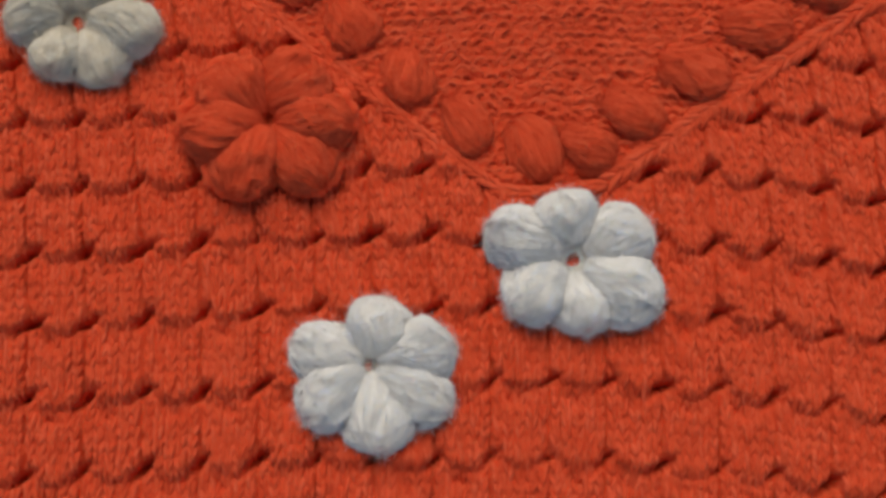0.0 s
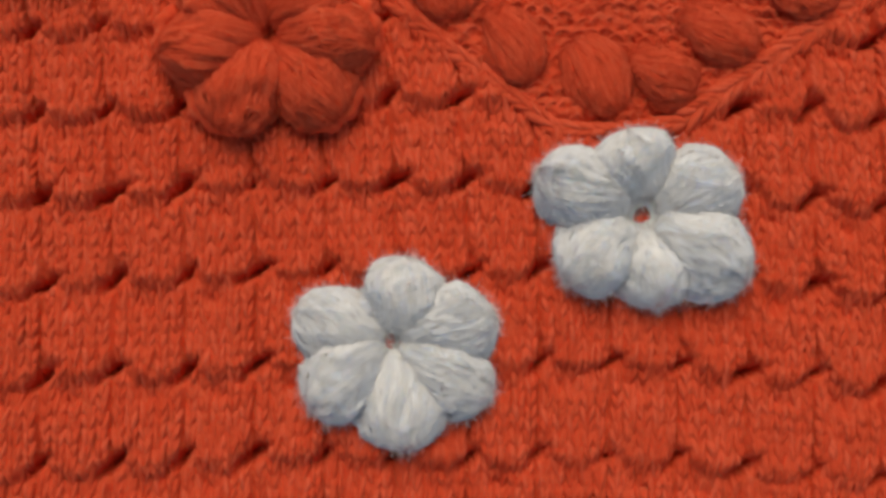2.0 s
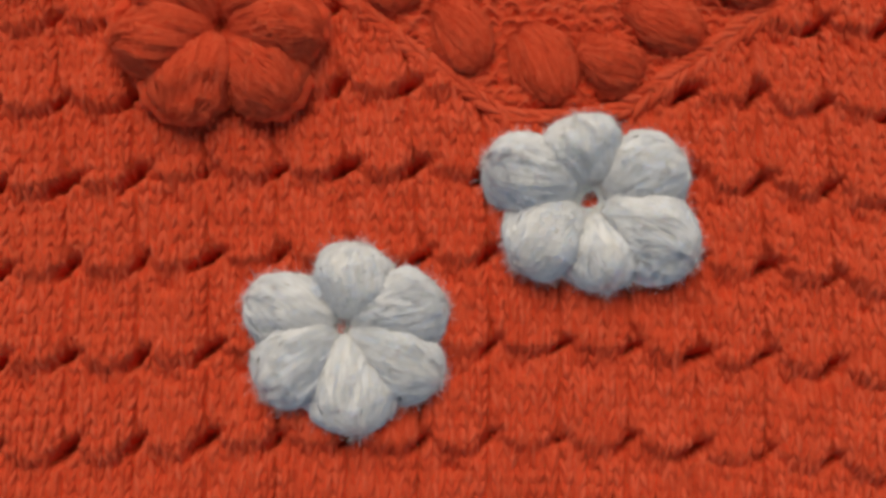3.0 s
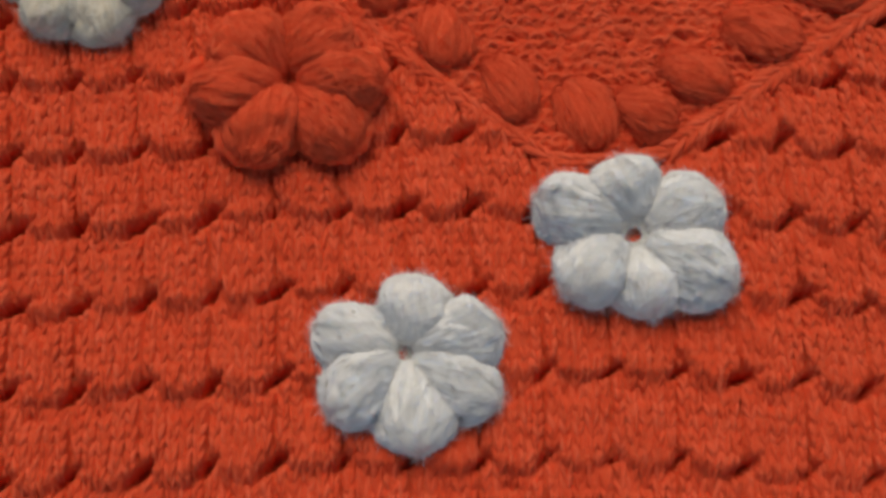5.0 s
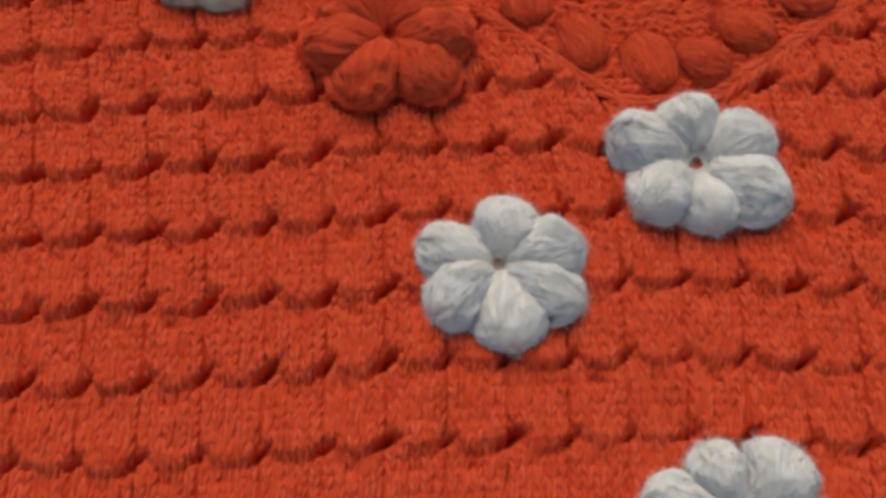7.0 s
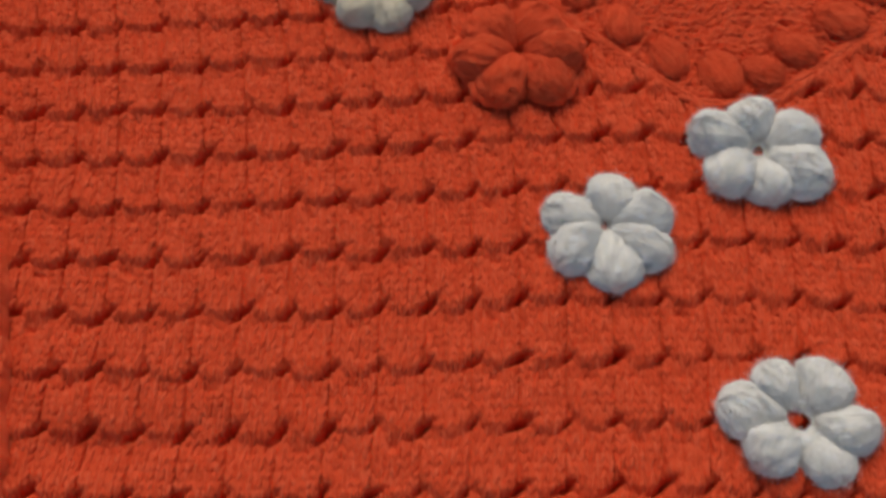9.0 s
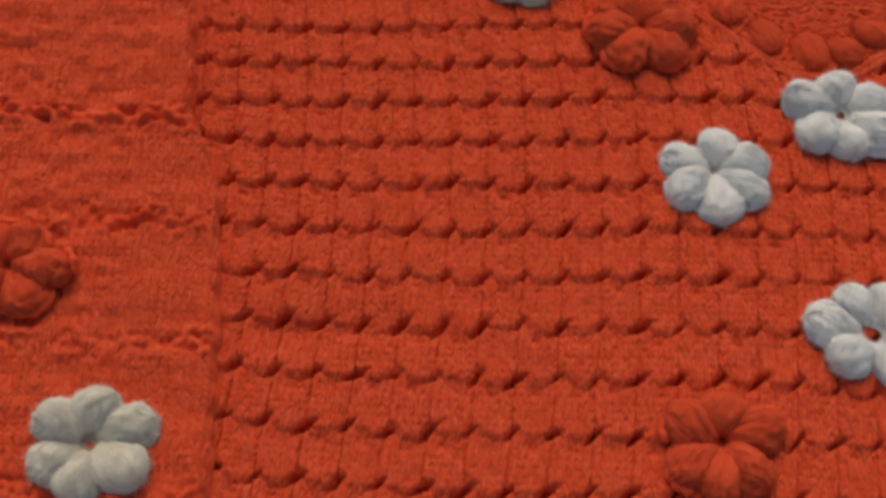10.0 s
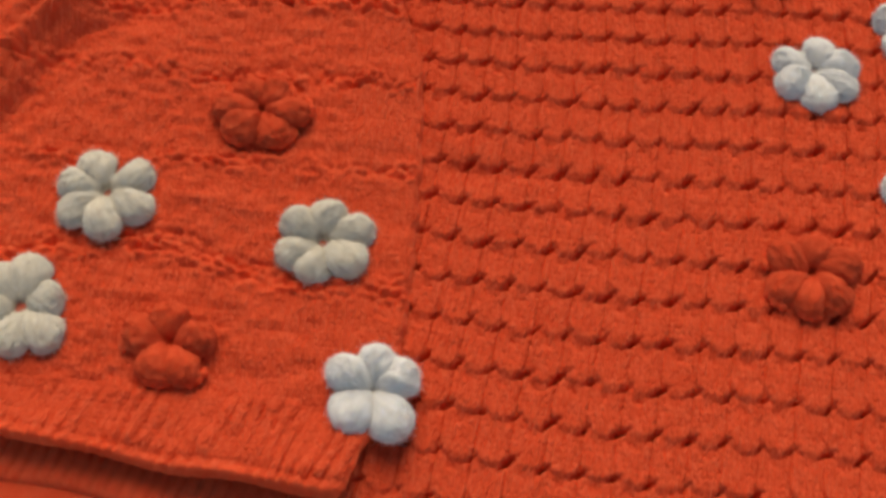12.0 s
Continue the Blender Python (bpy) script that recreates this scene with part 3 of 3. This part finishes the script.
def sheet(name, x0, y0, nx, ny, depth, height, right, low, drop, parent, label, open_end=0.0):
    """A knitted layer whose right and lower edges roll under."""
    s, t = np.meshgrid(np.linspace(0, 1, nx), np.linspace(0, 1, ny))
    y = y0 + depth * t
    x = x0 + (right(y) - x0) * s
    floor_y = low(x)
    y = floor_y + (y0 + depth - floor_y) * t
    x = x0 + (right(y) - x0) * s
    z = height(x, y)
    edge = np.minimum(right(y) - x, (y - floor_y))
    roll = np.sqrt(np.clip(1 - (1 - np.clip(edge / 0.38, 0, 1)) ** 2, 0, 1))
    # the lower end stands open with the thickness of the knitting; the side lies down
    low_z = np.where(y < floor_y + open_end, z - 0.42, drop)
    z = low_z + (z - low_z) * roll
    return part_mesh(name, mesh_from(name, np.stack([x, y, z], -1).reshape(-1, 3), quads(ny, nx), ORANGE), parent, label)


sheet("sleeve", -34.0, -18.3, 300, 420, 27.3, sleeve_height, sleeve_right, cuff_end, 0.10, garment, "orange sleeve with purl ridges and a ribbed cuff", 3.6)


def under_height(x, y):
    """The cuff's lower layer, in the shade of the upper one."""
    skew = x - 0.28 * (y + 17)
    return -0.30 + 0.14 * np.abs(np.sin(math.pi * skew / 0.50)) ** 0.7 + 0.08 * value_noise(x / 1.6, y / 2.0, 81)


def back_height(x, y):
    return -0.55 + 0.06 * value_noise(x / 1.5, y / 1.5, 82) + 0.05 * knit(x / 0.5, y / 0.4)


sheet("back_panel", -34.0, -22.0, 110, 150, 28.0, back_height, lambda y: -14.0 + 0 * y, lambda x: -22.0 + 0 * x, -0.65, garment, "back of the garment under the sleeve")
sheet("cuff_underside", -34.0, -19.2, 260, 60, 4.0, under_height, lambda y: -16.6 + 0 * y,
      lambda x: -19.05 + 0.10 * np.clip(-x - 22, 0, 12) - 0.12 * np.sin(0.8 * x), -0.50, garment, "lower layer of the ribbed cuff")

def from_lattice(i, j):
    """The place (cm) of a column and row number of the honeycomb pattern."""
    x, y = 0.13 + i * 1.16, -2.13 + j * 1.53
    for _ in range(12):
        i0, j0 = lattice(x, y)
        ix, jx = lattice(x + 0.01, y)
        iy, jy = lattice(x, y + 0.01)
        a, b, c, d = (ix - i0) * 100, (iy - i0) * 100, (jx - j0) * 100, (jy - j0) * 100
        det = a * d - b * c
        det = np.where(np.abs(det) < 0.05, 0.05, det)
        x = x + np.clip((d * (i - i0) - b * (j - j0)) / det, -1.5, 1.5)
        y = y + np.clip((a * (j - j0) - c * (i - i0)) / det, -1.5, 1.5)
    return x, y


def lay_stitches(name, px, py, height, width, parent, seed, rise=0.05):
    """Short bands of yarn along rows of points px, py (cm): rounded, sunk at both ends."""
    rng = np.random.default_rng(seed)
    n, m = px.shape
    dx, dy = np.gradient(px, axis=1), np.gradient(py, axis=1)
    size = np.maximum(np.hypot(dx, dy), 1e-6)
    dx, dy = dx / size, dy / size
    t = np.linspace(0, 1, m)[None]
    w = width * rng.uniform(0.75, 1.3, (n, 1)) * (0.45 + 0.55 * np.sin(math.pi * (0.08 + 0.84 * t)))
    z = height(px, py) + rise * (np.sin(math.pi * t) ** 0.7 - 0.25) + rng.normal(0, 0.010, (n, 1))
    rows = []
    for e, up in ((-1.0, -0.040), (-0.45, 0.012), (0.45, 0.012), (1.0, -0.040)):
        rows.append(np.stack([px + e * dy * w, py - e * dx * w, z + up], -1))
    v = np.stack(rows, 2).reshape(-1, 3)
    f = (quads(m, 4)[None, :, ::-1] + (np.arange(n) * m * 4)[:, None, None]).reshape(-1, 4)
    return tagged(part_mesh(name, mesh_from(name, v, f, ORANGE_STRAND), parent), kind="stuff")


def v_legs(cc, rr, side, rng, reach=1.55):
    """Both legs of V stitches: column and row numbers along each leg."""
    t = np.linspace(0, 1, 5)[None]
    n = len(cc)
    c = cc[:, None] + 0.5 + side[:, None] * (0.39 - 0.25 * t**1.2) + rng.normal(0, 0.06, (n, 1)) + rng.normal(0, 0.04, (n, 1)) * np.sin(5 * t)
    r = rr[:, None] + 1.1 - reach * rng.uniform(0.75, 1.15, (n, 1)) * t + rng.normal(0, 0.12, (n, 1))
    return c, r


# V-shaped stitches of the front
rng = np.random.default_rng(77)
COLUMNS, ROWS = 5, 7
cc, rr, side = (a.ravel() for a in np.meshgrid(np.arange(-80, 54), np.arange(-84, 50), (-1, 1), indexing="ij"))
c, r = v_legs(cc, rr, side, rng)
first, last = (cc % COLUMNS == 0) & (side < 0), (cc % COLUMNS == COLUMNS - 1) & (side > 0)
c += 0.13 * first[:, None] - 0.13 * last[:, None]
px, py = from_lattice(c / COLUMNS, r / ROWS)
mx, my = px[:, 2], py[:, 2]
keep = (mx > -16.6) & (mx < 12.4) & (my > -18.0) & (my < neck_edge(mx) - 0.05) & (my < 8.6)
keep &= (np.ptp(px, axis=1) < 0.4) & (np.ptp(py, axis=1) < 0.8) & (eyelet(*lattice(mx, my)) < 0.42)
lay_stitches("stitch_yarn", px[keep], py[keep], front_height, 0.044, garment, 78, 0.06)

# chained stitches along the neckline cords
for a, b, radius, sag, z in CORDS:
    a, b = np.array(a), np.array(b)
    length = np.linalg.norm(b - a)
    d = (b - a) / length
    normal = np.array([-d[1], d[0]])
    at, side = (q.ravel() for q in np.meshgrid(np.arange(0.1, length - 0.3, 0.155), (-1, 1), indexing="ij"))
    t = np.linspace(0, 1, 5)[None]
    run = at[:, None] + 0.36 * t + rng.normal(0, 0.03, (len(at), 1))
    off = side[:, None] * (1.05 * radius - 0.9 * radius * t) + sag * np.sin(math.pi * run / length) + rng.normal(0, 0.02, (len(at), 1))
    px, py = a[0] + d[0] * run + normal[0] * off, a[1] + d[1] * run + normal[1] * off

    def ridge(x, y, a=a, d=d, normal=normal, radius=radius, sag=sag, z=z, length=length):
        run = (x - a[0]) * d[0] + (y - a[1]) * d[1]
        out = (x - a[0]) * normal[0] + (y - a[1]) * normal[1] - sag * np.sin(math.pi * run / length)
        return z + 0.8 * radius * np.sqrt(np.clip(1 - (out / (1.15 * radius)) ** 2, 0, 1))

    lay_stitches("stitch_yarn", px, py, ridge, 0.06, garment, 95, 0.05)

# little arcs of the reverse stitches inside the neckline
cc, rr = (a.ravel() for a in np.meshgrid(np.arange(-22, 56), np.arange(14, 48), indexing="ij"))
t = np.linspace(0, 1, 5)[None]
mid_x = (cc + 0.5 * (rr % 2) + rng.normal(0, 0.12, cc.shape))[:, None] * 0.25
px = mid_x + (t - 0.5) * 0.34
py = rr[:, None] * 0.185 + 0.13 * np.sin(math.pi * t) - 0.012 * (px - 3.8) ** 2 + rng.normal(0, 0.035, mid_x.shape) + 0.06 * value_noise(px, rr[:, None] * 0.185, 83)
keep = (py[:, 2] > neck_edge(px[:, 2]) + 0.08) & (px[:, 2] < 12.6) & (py[:, 2] < 8.7)
lay_stitches("stitch_yarn", px[keep], py[keep], front_height, 0.045, garment, 84, 0.03)

# stitches of the sleeve, with the purl ridges left to their bumps
cc, rr, side = (a.ravel() for a in np.meshgrid(np.arange(-128, -58), np.arange(-72, 42), (-1, 1), indexing="ij"))
c, r = v_legs(cc, rr, side, rng, 1.5)
px, py = c * 0.25 + 0.06 * value_noise(c / 5, r / 5, 85), r * 0.21 + 0.05 * value_noise(c / 4, r / 4, 86)
mx, my = px[:, 2], py[:, 2]
keep = (mx < sleeve_right(my) - 0.12) & (my > -15.1) & (my < 8.6) & (mx > -32) & (ridge_band(mx, my)[0] < 0.75)
lay_stitches("stitch_yarn", px[keep], py[keep], sleeve_height, 0.052, garment, 87, 0.045)

# stitches of the ribbed cuff
cc, rr, side = (a.ravel() for a in np.meshgrid(np.arange(-142, -64), np.arange(-89, -70), (-1, 1), indexing="ij"))
c, r = v_legs(cc, rr, side, rng, 1.4)
py = r * 0.205
px = c * 0.23 + 0.28 * (py + 17)
mx, my = px[:, 2], py[:, 2]
keep = (mx < sleeve_right(my) - 0.15) & (py.min(1) > cuff_end(mx) + 0.22) & (mx > -32)
lay_stitches("stitch_yarn", px[keep], py[keep], sleeve_height, 0.050, garment, 88, 0.045)

# loose fibres over the knitting
hx, hy = rng.uniform(-15.6, 12.0, 70000), rng.uniform(-17.5, 8.4, 70000)
fuzz("fuzz", np.stack([hx, hy, front_height(hx, hy) + 0.02], -1), np.array([0, 0, 0.8]), garment, ORANGE_STRAND, 0.14, 78, 0.0030)
hx, hy = rng.uniform(-31.0, -15.0, 40000), rng.uniform(-17.6, 8.4, 40000)
fuzz("fuzz", np.stack([hx, hy, sleeve_height(hx, hy) + 0.02], -1), np.array([0, 0, 0.8]), garment, ORANGE_STRAND, 0.15, 79, 0.0035)

# ---- the support ----
bm = bmesh.new()
bmesh.ops.create_grid(bm, x_segments=60, y_segments=60, size=0.75)
for v in bm.verts:
    v.co.x -= 0.10
    v.co.z = -0.0075 + 0.0006 * noise.noise(v.co * 14)
me = bpy.data.meshes.new("ground")
bm.to_mesh(me)
bm.free()
me.materials.append(CLOTH)
tagged(new("ground", me), "brown cloth under the garment", "cloth", kind="structure")
